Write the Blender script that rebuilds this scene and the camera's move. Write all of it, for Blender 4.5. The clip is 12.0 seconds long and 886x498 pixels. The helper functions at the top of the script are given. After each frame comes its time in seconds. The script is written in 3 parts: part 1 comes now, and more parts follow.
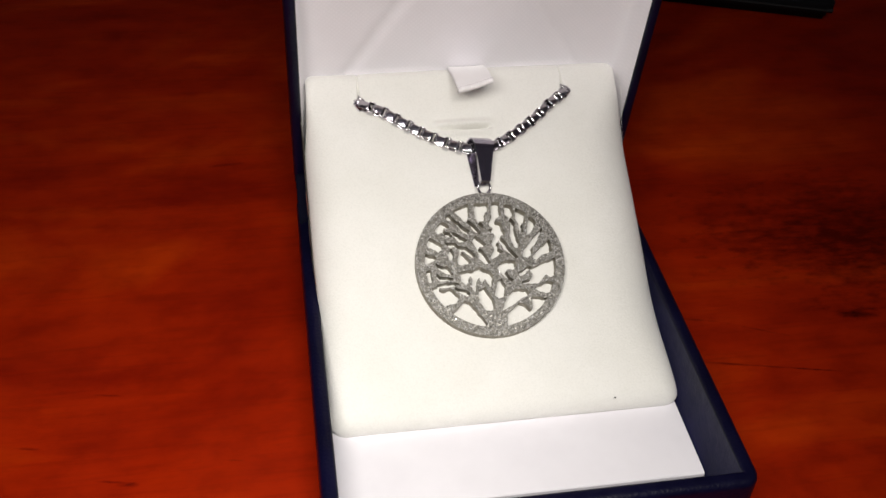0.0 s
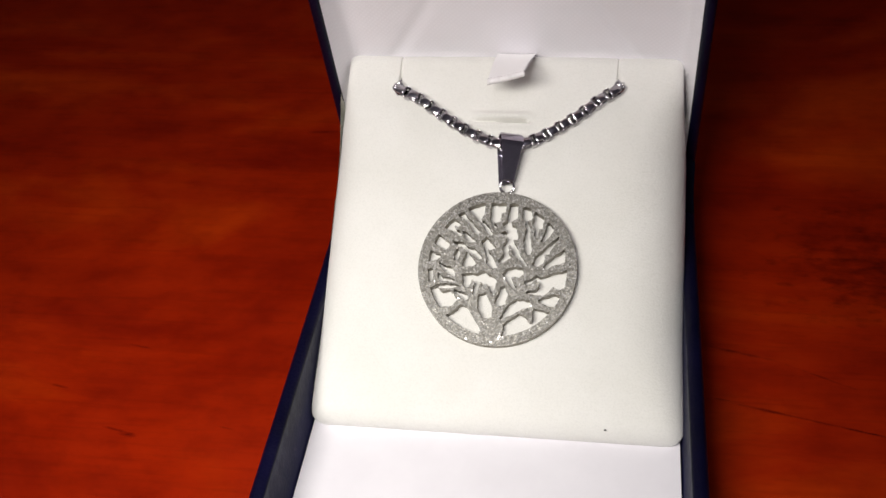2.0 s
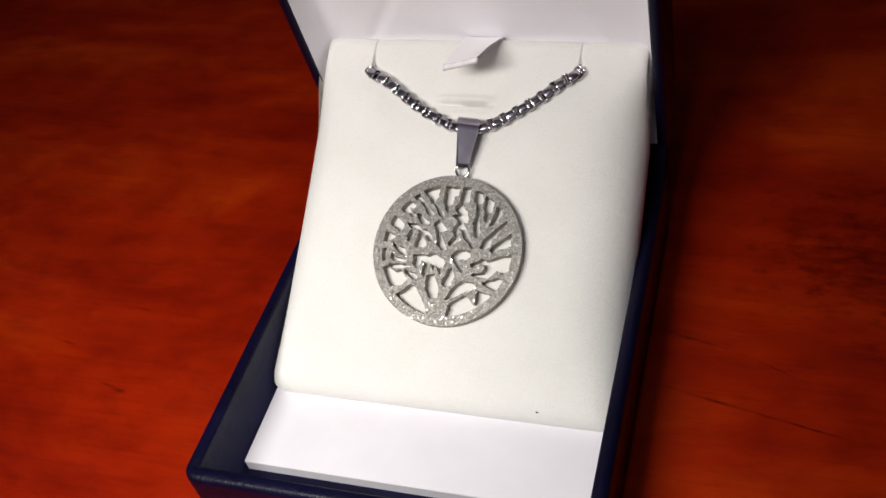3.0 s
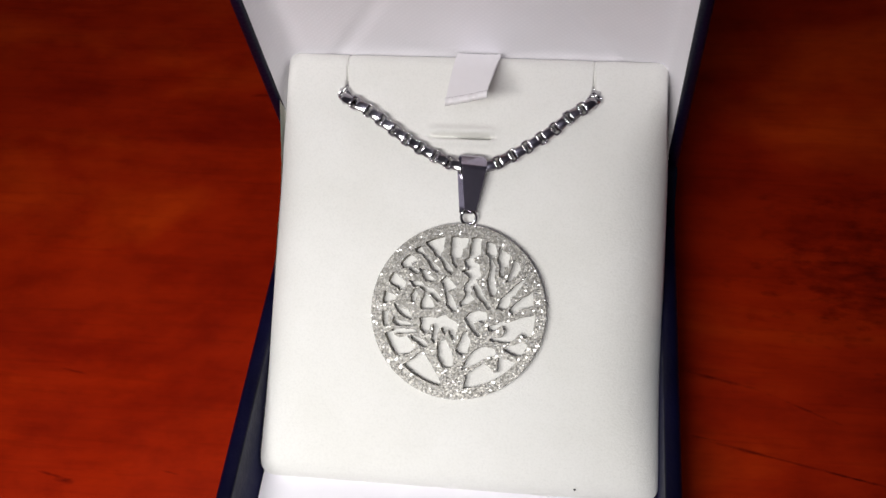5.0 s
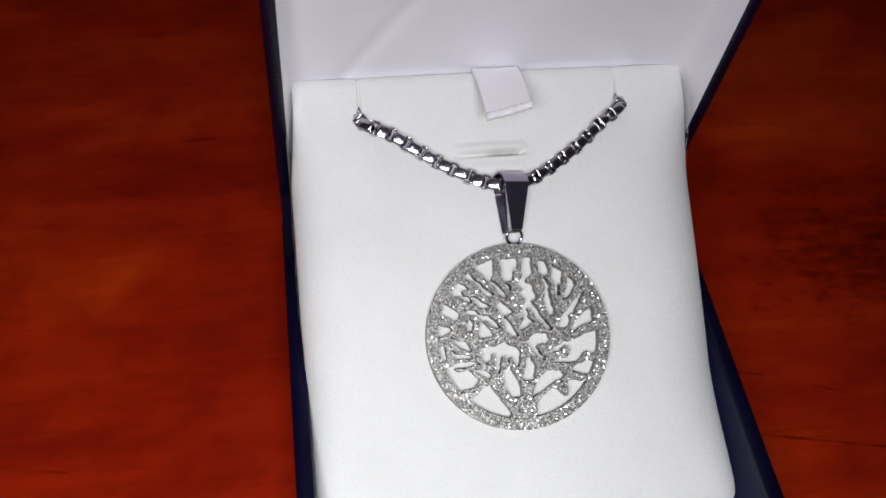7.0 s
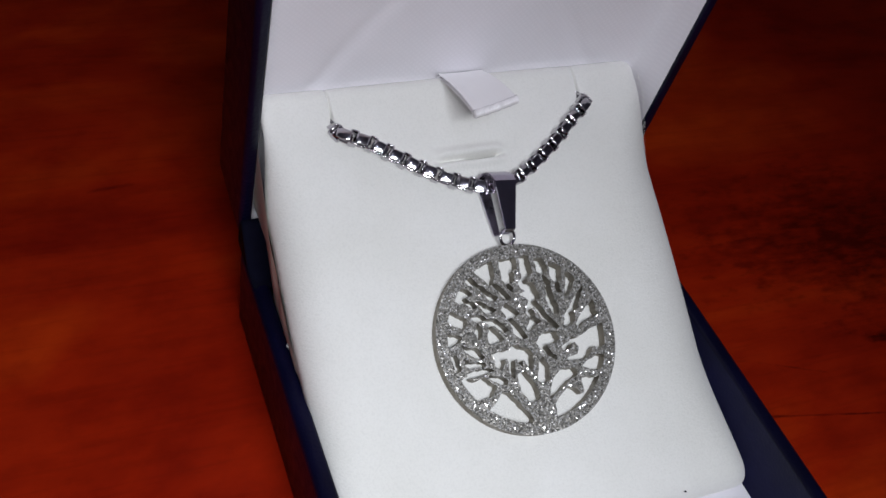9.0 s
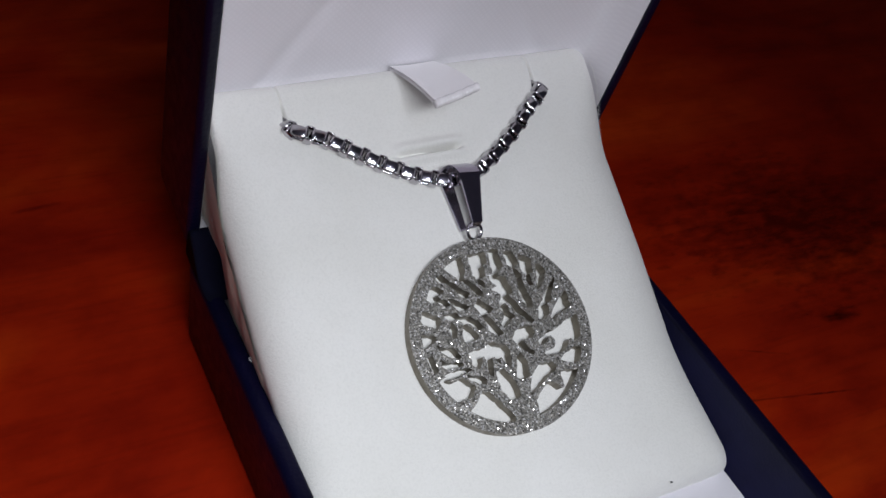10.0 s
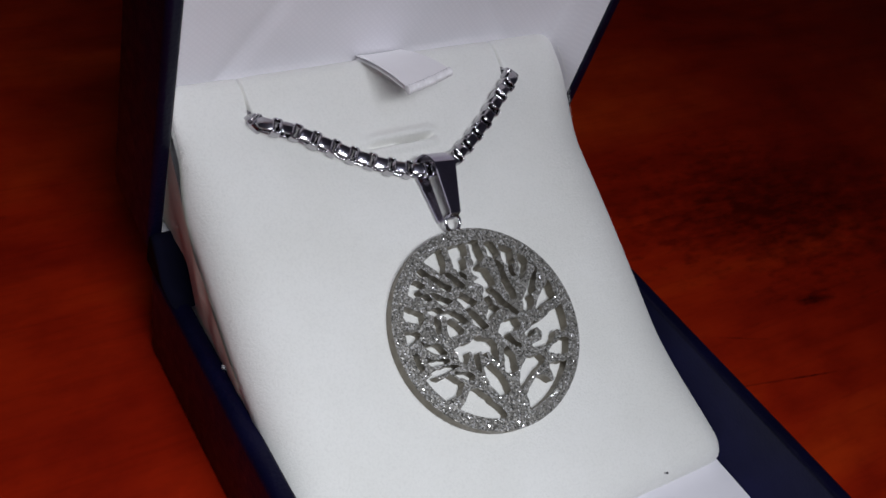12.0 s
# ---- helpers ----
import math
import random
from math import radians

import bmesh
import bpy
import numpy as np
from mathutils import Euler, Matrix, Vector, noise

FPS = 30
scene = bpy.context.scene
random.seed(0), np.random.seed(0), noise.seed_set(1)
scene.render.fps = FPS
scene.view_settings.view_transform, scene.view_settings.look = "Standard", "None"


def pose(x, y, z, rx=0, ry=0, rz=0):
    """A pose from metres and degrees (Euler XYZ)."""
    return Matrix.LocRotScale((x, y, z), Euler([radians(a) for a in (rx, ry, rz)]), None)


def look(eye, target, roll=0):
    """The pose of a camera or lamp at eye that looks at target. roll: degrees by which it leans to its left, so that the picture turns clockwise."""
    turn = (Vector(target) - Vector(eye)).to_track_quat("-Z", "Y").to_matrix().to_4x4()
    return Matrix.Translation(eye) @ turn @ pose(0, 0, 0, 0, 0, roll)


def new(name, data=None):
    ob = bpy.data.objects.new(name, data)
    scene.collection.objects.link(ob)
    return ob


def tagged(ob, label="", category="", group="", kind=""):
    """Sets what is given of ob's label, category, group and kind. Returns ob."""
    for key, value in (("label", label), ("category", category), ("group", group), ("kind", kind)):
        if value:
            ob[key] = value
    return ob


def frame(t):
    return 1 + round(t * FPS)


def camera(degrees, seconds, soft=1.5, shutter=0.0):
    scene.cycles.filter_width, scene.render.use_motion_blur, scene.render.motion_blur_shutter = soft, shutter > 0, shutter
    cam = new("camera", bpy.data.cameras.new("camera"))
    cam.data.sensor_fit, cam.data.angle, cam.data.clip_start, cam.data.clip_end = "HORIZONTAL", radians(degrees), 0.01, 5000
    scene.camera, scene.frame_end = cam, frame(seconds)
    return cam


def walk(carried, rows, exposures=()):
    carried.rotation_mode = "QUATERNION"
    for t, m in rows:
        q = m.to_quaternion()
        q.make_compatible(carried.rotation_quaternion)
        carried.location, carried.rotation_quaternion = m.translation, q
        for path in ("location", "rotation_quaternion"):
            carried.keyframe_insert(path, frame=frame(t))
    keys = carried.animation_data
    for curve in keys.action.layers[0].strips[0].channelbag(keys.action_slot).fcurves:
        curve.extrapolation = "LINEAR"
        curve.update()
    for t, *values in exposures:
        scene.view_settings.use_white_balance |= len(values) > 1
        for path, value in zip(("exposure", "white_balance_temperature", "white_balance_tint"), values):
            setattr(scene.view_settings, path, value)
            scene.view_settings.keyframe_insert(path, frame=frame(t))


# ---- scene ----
cam = camera(46.9, 12.0, soft=1.6)
PATH = [
    (0.0, -0.0396, -0.18621, 0.16098, 49.149, -2.291, -9.111),
    (0.3, -0.03336, -0.18578, 0.16034, 48.886, -1.731, -7.108),
    (0.5, -0.02898, -0.18481, 0.16038, 48.645, -1.424, -6.276),
    (0.8, -0.02072, -0.18114, 0.16136, 48.239, -1.417, -4.56),
    (1.0, -0.01523, -0.17946, 0.16189, 47.752, -0.394, -2.474),
    (1.3, -0.00521, -0.17729, 0.16245, 46.487, 1.512, 1.095),
    (1.5, 0.00221, -0.17721, 0.16399, 46.71, 2.23, 3.008),
    (1.8, 0.01193, -0.17541, 0.16283, 46.785, 3.579, 5.87),
    (2.0, 0.01936, -0.17406, 0.16191, 46.457, 4.578, 7.976),
    (2.3, 0.03348, -0.17294, 0.16348, 45.754, 6.479, 10.668),
    (2.5, 0.04222, -0.17088, 0.16389, 45.37, 7.588, 12.564),
    (2.8, 0.05328, -0.1666, 0.16476, 44.211, 9.231, 14.627),
    (3.0, 0.05977, -0.16554, 0.16652, 44.314, 9.865, 15.434),
    (3.2, 0.06526, -0.16264, 0.16705, 44.537, 10.7, 16.195),
    (4.8, 0.02354, -0.1325, 0.17284, 36.806, 4.942, 7.561),
    (5.0, 0.01759, -0.13017, 0.17426, 35.786, 3.995, 6.269),
    (5.3, 0.00804, -0.12899, 0.17336, 35.821, 1.946, 3.801),
    (5.5, 0.00209, -0.12873, 0.17266, 35.971, 1.489, 2.355),
    (5.8, -0.00424, -0.12718, 0.16999, 36.082, 1.271, 0.594),
    (6.0, -0.00785, -0.12692, 0.16844, 36.529, 0.767, -0.548),
    (6.3, -0.01507, -0.12699, 0.16754, 36.753, -0.537, -2.949),
    (6.5, -0.02027, -0.12725, 0.16607, 37.426, -1.068, -4.124),
    (6.8, -0.0283, -0.12706, 0.16486, 38.413, -2.674, -6.457),
    (7.0, -0.03368, -0.12583, 0.16316, 38.468, -3.473, -7.848),
    (7.2, -0.03769, -0.12505, 0.15984, 38.924, -4.628, -9.599),
    (8.8, -0.06403, -0.12471, 0.1472, 44.505, -8.098, -18.739),
    (9.0, -0.06669, -0.1225, 0.1452, 44.813, -8.797, -20.564),
    (9.3, -0.06972, -0.12104, 0.14315, 45.396, -9.149, -22.511),
    (9.5, -0.0714, -0.12023, 0.14144, 45.971, -9.581, -23.933),
    (9.8, -0.07292, -0.11874, 0.1384, 46.706, -9.942, -25.719),
    (10.0, -0.07347, -0.11704, 0.13562, 47.199, -10.183, -26.845),
    (10.3, -0.07574, -0.11517, 0.13272, 47.765, -10.284, -28.124),
    (10.5, -0.07603, -0.11249, 0.12903, 48.221, -10.405, -29.011),
    (10.8, -0.0763, -0.10883, 0.12322, 48.644, -10.565, -30.028),
    (11.0, -0.07613, -0.10749, 0.1225, 48.447, -10.736, -30.444),
    (11.3, -0.07585, -0.10822, 0.12358, 48.431, -10.944, -31.003),
    (11.5, -0.07616, -0.1105, 0.12545, 48.639, -10.912, -31.105),
    (11.8, -0.07592, -0.1121, 0.12633, 48.844, -10.767, -31.291),
    (12.0, -0.07637, -0.1128, 0.12725, 49.071, -10.563, -31.208),
]
EXPOSURES = [(0.0, 0.10, 6800, 9), (3.0, 0.12, 6650, 10), (5.0, 0.02, 6400, 10), (5.5, -0.44, 6220, 9), (6.0, -0.14, 6120, 9), (6.5, -0.14, 6080, 10),
             (7.0, -0.07, 6020, 11), (9.0, -0.31, 5890, 10), (10.5, -0.43, 5890, 10), (12.0, -0.49, 5890, 10)]
walk(cam, [(t, pose(x, y, z, rx, ry, rz)) for t, x, y, z, rx, ry, rz in PATH], EXPOSURES)

# Units: the parts below are laid out in millimetres; MM turns them into metres.
MM = 0.001
# World: x along the box's hinge, y away from the opening, z up; the table's top is z = 0, the hinge runs above y = 0.

# ---- light ----
world = bpy.data.worlds.new("dark_surround")
scene.world = world
world.use_nodes = True
world.node_tree.nodes["Background"].inputs["Color"].default_value = (0.5, 0.5, 0.6, 1)
world.node_tree.nodes["Background"].inputs["Strength"].default_value = 0.01

# fixed unseen strip, added in place of a torch moving with the camera
lamp_data = bpy.data.lights.new("reading_lamp", "AREA")
lamp_data.shape = "RECTANGLE"
lamp_data.size = 0.115
lamp_data.size_y = 0.035
lamp_data.spread = radians(94)
lamp_data.energy = 0.15
lamp_data.color = (1.0, 0.975, 0.94)
lamp = new("reading_lamp", lamp_data)
lamp.matrix_world = look((-0.050, -0.172, 0.188), (-0.044, -0.062, 0.0))
# fill, added out of view to lift shadows and what the steel reflects
fill_data = bpy.data.lights.new("ceiling_lamp", "POINT")
fill_data.energy = 4.0
fill_data.color = (0.93, 0.92, 1.0)
fill_data.shadow_soft_size = 0.045
fill_lamp = new("ceiling_lamp", fill_data)
fill_lamp.location = (0.02, -0.92, 1.40)


# ---- materials ----
def material(name):
    m = bpy.data.materials.new(name)
    m.use_nodes = True
    nt = m.node_tree
    return m, nt, nt.nodes["Principled BSDF"]


def node(nt, kind, **values):
    n = nt.nodes.new(kind)
    for key, value in values.items():
        n.inputs[key.replace("_", " ")].default_value = value
    return n


def link(nt, a, b):
    nt.links.new(a, b)


def coords(nt, scale=(1, 1, 1), turn=0.0):
    tc = nt.nodes.new("ShaderNodeTexCoord")
    mp = nt.nodes.new("ShaderNodeMapping")
    mp.inputs["Scale"].default_value = scale
    mp.inputs["Rotation"].default_value = (0, 0, radians(turn))
    link(nt, tc.outputs["Object"], mp.inputs["Vector"])
    return mp.outputs["Vector"]


def ramp(nt, source, stops):
    r = nt.nodes.new("ShaderNodeValToRGB")
    while len(r.color_ramp.elements) < len(stops):
        r.color_ramp.elements.new(0.5)
    for e, (p, c) in zip(r.color_ramp.elements, stops):
        e.position, e.color = p, (*c, 1)
    link(nt, source, r.inputs["Fac"])
    return r.outputs["Color"]


def bumped(nt, bsdf, source, distance, strength=1.0, chain=None):
    b = nt.nodes.new("ShaderNodeBump")
    b.inputs["Distance"].default_value = distance
    b.inputs["Strength"].default_value = strength
    link(nt, source, b.inputs["Height"])
    if chain is not None:
        link(nt, chain, b.inputs["Normal"])
    link(nt, b.outputs["Normal"], bsdf.inputs["Normal"])
    return b.outputs["Normal"]


def noise_tex(nt, vector, scale, detail=4.0, rough=0.55, distortion=0.0):
    n = node(nt, "ShaderNodeTexNoise", Scale=scale, Detail=detail, Roughness=rough, Distortion=distortion)
    link(nt, vector, n.inputs["Vector"])
    return n.outputs["Fac"]


def mixed(nt, fac, a, b, blend="MIX"):
    m = nt.nodes.new("ShaderNodeMix")
    m.data_type, m.blend_type = "RGBA", blend
    for source, key in ((fac, 0), (a, 6), (b, 7)):
        if isinstance(source, (int, float)):
            m.inputs[key].default_value = source
        elif isinstance(source, tuple):
            m.inputs[key].default_value = (*source, 1)
        else:
            link(nt, source, m.inputs[key])
    return m.outputs[2]


def maths(nt, op, a, b=None):
    m = nt.nodes.new("ShaderNodeMath")
    m.operation = op
    for k, source in enumerate((a, b)):
        if source is None:
            continue
        if isinstance(source, (int, float)):
            m.inputs[k].default_value = source
        else:
            link(nt, source, m.inputs[k])
    return m.outputs[0]


def make_wood():
    m, nt, bsdf = material("cherry_wood")
    wide = coords(nt, (7, 15, 1), 11)
    along = coords(nt, (13, 70, 1), 11)
    fine = coords(nt, (40, 900, 1), 11)
    base = ramp(nt, noise_tex(nt, wide, 1.5, 6, 0.62, 0.7), [(0.25, (0.165, 0.0042, 0.0006)), (0.5, (0.30, 0.0137, 0.0010)), (0.75, (0.47, 0.042, 0.0020))])
    streak = ramp(nt, noise_tex(nt, along, 1.6, 5, 0.6, 0.5), [(0.28, (0.82, 0.76, 0.74)), (0.48, (0.98, 0.98, 0.98)), (0.7, (1.06, 1.1, 1.06))])
    col = mixed(nt, 0.9, base, streak, "MULTIPLY")
    pores = ramp(nt, noise_tex(nt, fine, 1.0, 3, 0.6), [(0.33, (0.78, 0.72, 0.7)), (0.47, (1, 1, 1))])
    col = mixed(nt, 0.5, col, pores, "MULTIPLY")
    mottle = ramp(nt, noise_tex(nt, coords(nt, (1, 1.6, 1), 11), 95, 5, 0.65), [(0.32, (0.72, 0.62, 0.6)), (0.55, (1, 1, 1)), (0.75, (1.12, 1.2, 1.1))])
    col = mixed(nt, 0.75, col, mottle, "MULTIPLY")
    tc = nt.nodes.new("ShaderNodeTexCoord")
    ragged = noise_tex(nt, coords(nt, (1, 2.2, 1), 11), 210, 4, 0.6)

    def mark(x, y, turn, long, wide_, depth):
        """A dark mark in the wood's colour, mostly a knot or figure line: place and half sizes in millimetres."""
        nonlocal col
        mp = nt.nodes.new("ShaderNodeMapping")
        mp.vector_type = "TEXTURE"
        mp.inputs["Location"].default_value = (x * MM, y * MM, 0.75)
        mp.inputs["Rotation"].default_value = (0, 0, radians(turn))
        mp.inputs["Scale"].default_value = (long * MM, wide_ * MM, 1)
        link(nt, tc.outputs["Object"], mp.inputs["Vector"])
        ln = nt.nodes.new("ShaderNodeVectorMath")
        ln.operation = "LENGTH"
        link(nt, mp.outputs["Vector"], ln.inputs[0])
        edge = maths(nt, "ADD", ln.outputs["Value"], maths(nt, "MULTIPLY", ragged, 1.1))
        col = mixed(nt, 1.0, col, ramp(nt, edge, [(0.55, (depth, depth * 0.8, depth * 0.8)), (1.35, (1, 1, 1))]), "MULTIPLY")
    # broad figure of darker wood, with shade right of the box painted in
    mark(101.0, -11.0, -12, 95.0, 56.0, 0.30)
    mark(88.0, -36.5, -9, 14.0, 5.0, 0.2)
    mark(44.2, -45.8, -9, 8.0, 0.5, 0.25)
    mark(70.0, -51.7, -11.5, 17.0, 0.7, 0.22)
    mark(62.5, -38.6, -23, 18.0, 0.9, 0.35)
    mark(47.0, -33.4, -13, 18.0, 1.0, 0.45)
    mark(57.0, -48.9, -12, 44.0, 0.8, 0.40)
    mark(-78.6, -40.6, -10, 7.0, 0.8, 0.5)
    mark(-73.2, -63.4, -4, 5.0, 1.2, 0.45)
    mark(-92.8, -52.5, -11, 6.0, 0.9, 0.5)
    mark(-53.5, -60.2, -11, 4.5, 0.6, 0.55)
    mark(-76.2, -62.4, -11, 9.0, 0.7, 0.55)
    mark(-55.0, 36.5, 5, 12.0, 1.6, 0.55)
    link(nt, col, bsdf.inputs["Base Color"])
    rough = ramp(nt, noise_tex(nt, coords(nt, (1, 1, 1)), 40, 4), [(0.3, (0.40,) * 3), (0.7, (0.55,) * 3)])
    link(nt, rough, bsdf.inputs["Roughness"])
    bsdf.inputs["Specular IOR Level"].default_value = 0.08
    bumped(nt, bsdf, noise_tex(nt, fine, 1.0, 4), 0.00005, 0.4)
    return m


def make_leatherette(name, colour, rough=0.38):
    m, nt, bsdf = material(name)
    v = coords(nt)
    cells = node(nt, "ShaderNodeTexVoronoi", Scale=1700.0, Randomness=1.0)
    link(nt, v, cells.inputs["Vector"])
    wear = ramp(nt, noise_tex(nt, v, 90, 5), [(0.3, tuple(0.75 * c for c in colour)), (0.7, tuple(1.35 * c for c in colour))])
    link(nt, wear, bsdf.inputs["Base Color"])
    link(nt, ramp(nt, noise_tex(nt, v, 420, 4), [(0.3, (rough - 0.06,) * 3), (0.7, (rough + 0.10,) * 3)]), bsdf.inputs["Roughness"])
    bsdf.inputs["Specular IOR Level"].default_value = 0.18
    first = bumped(nt, bsdf, noise_tex(nt, v, 900, 4, 0.6), 0.00012, 0.4)
    bumped(nt, bsdf, cells.outputs["Distance"], 0.00010, 0.45, first)
    return m


def make_satin(name, colour, sheen=0.35, thread=0.07):
    m, nt, bsdf = material(name)
    v = coords(nt)
    turned = coords(nt, (1, 1, 1), 0)
    turned.node.inputs["Rotation"].default_value = (radians(9), radians(45), 0)
    a = nt.nodes.new("ShaderNodeTexWave")
    b = nt.nodes.new("ShaderNodeTexWave")
    a.bands_direction, b.bands_direction = "X", "Z"
    for w in (a, b):
        w.inputs["Scale"].default_value = 440.0
        w.inputs["Distortion"].default_value = 0.4
        link(nt, turned, w.inputs["Vector"])
    weave = maths(nt, "MULTIPLY", a.outputs["Fac"], b.outputs["Fac"])
    cloud = noise_tex(nt, v, 55, 4)
    col = ramp(nt, cloud, [(0.3, tuple(c * 0.95 for c in colour)), (0.7, colour)])
    col = mixed(nt, thread, col, ramp(nt, weave, [(0.0, (0.6, 0.6, 0.64)), (0.5, (1, 1, 1))]), "MULTIPLY")
    link(nt, col, bsdf.inputs["Base Color"])
    bsdf.inputs["Roughness"].default_value = 0.5
    bsdf.inputs["Sheen Weight"].default_value = sheen
    soft = bumped(nt, bsdf, cloud, 0.0012, 0.35)
    bumped(nt, bsdf, weave, 0.00010, 2.2 * thread, soft)
    return m


def make_flock():
    m, nt, bsdf = material("white_flock")
    v = coords(nt)
    pile = noise_tex(nt, v, 2600, 3, 0.7)
    cloud = noise_tex(nt, v, 60, 5)
    col = ramp(nt, cloud, [(0.3, (0.81, 0.80, 0.76)), (0.7, (0.865, 0.855, 0.825))])
    col = mixed(nt, 0.5, col, ramp(nt, pile, [(0.25, (0.86, 0.86, 0.86)), (0.55, (1, 1, 1))]), "MULTIPLY")
    link(nt, col, bsdf.inputs["Base Color"])
    bsdf.inputs["Roughness"].default_value = 0.95
    bsdf.inputs["Specular IOR Level"].default_value = 0.1
    bsdf.inputs["Sheen Weight"].default_value = 0.35
    bsdf.inputs["Sheen Roughness"].default_value = 0.6
    soft = bumped(nt, bsdf, noise_tex(nt, v, 200, 4), 0.0005, 0.35)
    bumped(nt, bsdf, pile, 0.00018, 0.6, soft)
    return m


def make_card():
    m, nt, bsdf = material("white_card")
    v = coords(nt)
    col = ramp(nt, noise_tex(nt, v, 70, 5), [(0.3, (0.77, 0.75, 0.80)), (0.7, (0.83, 0.81, 0.86))])
    link(nt, col, bsdf.inputs["Base Color"])
    bsdf.inputs["Roughness"].default_value = 0.6
    bumped(nt, bsdf, noise_tex(nt, v, 1300, 3), 0.00004, 0.5)
    return m


def make_steel(name, colour, rough, metal=1.0, ripple=0.35):
    m, nt, bsdf = material(name)
    v = coords(nt)
    bsdf.inputs["Metallic"].default_value = metal
    link(nt, ramp(nt, noise_tex(nt, v, 500, 3), [(0.3, tuple(c * 0.9 for c in colour)), (0.7, colour)]), bsdf.inputs["Base Color"])
    link(nt, ramp(nt, noise_tex(nt, v, 900, 4), [(0.3, (rough * (1 - ripple),) * 3), (0.7, (rough * (1 + ripple),) * 3)]), bsdf.inputs["Roughness"])
    return m


def make_glitter():
    """Diamond-dusted steel: every grain is a small facet with a tilt of its own, and a few are polished and stand askew."""
    m, nt, bsdf = material("glitter_steel")
    v = coords(nt)
    bsdf.inputs["Metallic"].default_value = 0.45
    grains = node(nt, "ShaderNodeTexVoronoi", Scale=5400.0, Randomness=1.0)
    link(nt, v, grains.inputs["Vector"])
    part_of = nt.nodes.new("ShaderNodeSeparateColor")
    link(nt, grains.outputs["Color"], part_of.inputs["Color"])
    fine = noise_tex(nt, v, 9000, 3, 0.7)
    cloud = ramp(nt, maths(nt, "MULTIPLY", maths(nt, "ADD", part_of.outputs["Green"], fine), 0.5), [(0.25, (0.046, 0.044, 0.039)), (0.72, (0.36, 0.343, 0.308))])
    # here and there a larger chip shows its flat face
    chips = node(nt, "ShaderNodeTexVoronoi", Scale=3200.0, Randomness=1.0)
    link(nt, v, chips.inputs["Vector"])
    chip_part = nt.nodes.new("ShaderNodeSeparateColor")
    link(nt, chips.outputs["Color"], chip_part.inputs["Color"])
    chip = maths(nt, "MULTIPLY", maths(nt, "GREATER_THAN", chip_part.outputs["Blue"], 0.88), maths(nt, "LESS_THAN", chips.outputs["Distance"], 0.42))
    polished = maths(nt, "MAXIMUM", maths(nt, "GREATER_THAN", part_of.outputs["Blue"], 0.87), chip)
    link(nt, mixed(nt, polished, cloud, (0.86, 0.85, 0.83)), bsdf.inputs["Base Color"])
    link(nt, ramp(nt, polished, [(0.0, (0.36,) * 3), (1.0, (0.13,) * 3)]), bsdf.inputs["Roughness"])
    tint = mixed(nt, chip, grains.outputs["Color"], chips.outputs["Color"])
    off = nt.nodes.new("ShaderNodeVectorMath")
    off.operation = "SUBTRACT"
    off.inputs[1].default_value = (0.5, 0.5, 0.5)
    link(nt, tint, off.inputs[0])
    big = nt.nodes.new("ShaderNodeVectorMath")
    big.operation = "SCALE"
    link(nt, maths(nt, "ADD", maths(nt, "MULTIPLY", polished, 0.75), 0.42), big.inputs["Scale"])
    link(nt, off.outputs[0], big.inputs[0])
    geo = nt.nodes.new("ShaderNodeNewGeometry")
    add = nt.nodes.new("ShaderNodeVectorMath")
    add.operation = "ADD"
    link(nt, geo.outputs["Normal"], add.inputs[0])
    link(nt, big.outputs[0], add.inputs[1])
    unit = nt.nodes.new("ShaderNodeVectorMath")
    unit.operation = "NORMALIZE"
    link(nt, add.outputs[0], unit.inputs[0])
    link(nt, unit.outputs[0], bsdf.inputs["Normal"])
    return m


def make_plain(name, colour, rough, grain=200.0):
    m, nt, bsdf = material(name)
    v = coords(nt)
    link(nt, ramp(nt, noise_tex(nt, v, grain, 5), [(0.3, tuple(c * 0.82 for c in colour)), (0.7, colour)]), bsdf.inputs["Base Color"])
    bsdf.inputs["Roughness"].default_value = rough
    bsdf.inputs["Specular IOR Level"].default_value = 0.5 - 0.42 * rough
    bumped(nt, bsdf, noise_tex(nt, v, grain * 6, 4), 0.0001, 0.4)
    return m


WOOD = make_wood()
NAVY = make_leatherette("navy_leatherette", (0.0026, 0.0023, 0.0145))
# lighter copy of the navy for inside faces, the pad's bounce put in
NAVY_INSIDE = make_leatherette("navy_inside", (0.0062, 0.0062, 0.030), 0.5)
SATIN = make_satin("white_satin", (0.88, 0.855, 0.90))
RIBBON = make_satin("ribbon_satin", (0.93, 0.90, 0.92), 0.6, 0.015)
HEM = make_plain("glossy_hem", (0.93, 0.90, 0.92), 0.22, 900.0)
FLOCK = make_flock()
CARD = make_card()
GATHERED = make_plain("gathered_satin", (0.92, 0.91, 0.80), 0.28, 150.0)
STEEL = make_steel("polished_steel", (0.52, 0.505, 0.53), 0.10)
BAIL_STEEL = make_steel("bail_steel", (0.52, 0.485, 0.57), 0.2, ripple=0.08)
CUT_STEEL = make_steel("cut_steel_edge", (0.21, 0.185, 0.14), 0.45, 0.5)
GLITTER = make_glitter()
CLOTH = make_plain("navy_cloth", (0.0022, 0.0022, 0.0110), 0.9, 900.0)
BLACK = make_plain("black_plastic", (0.008, 0.008, 0.009), 0.55)
DUST = make_plain("dark_lint", (0.03, 0.03, 0.03), 0.9)
PALE_DUST = make_plain("pale_lint", (0.75, 0.74, 0.76), 0.9)
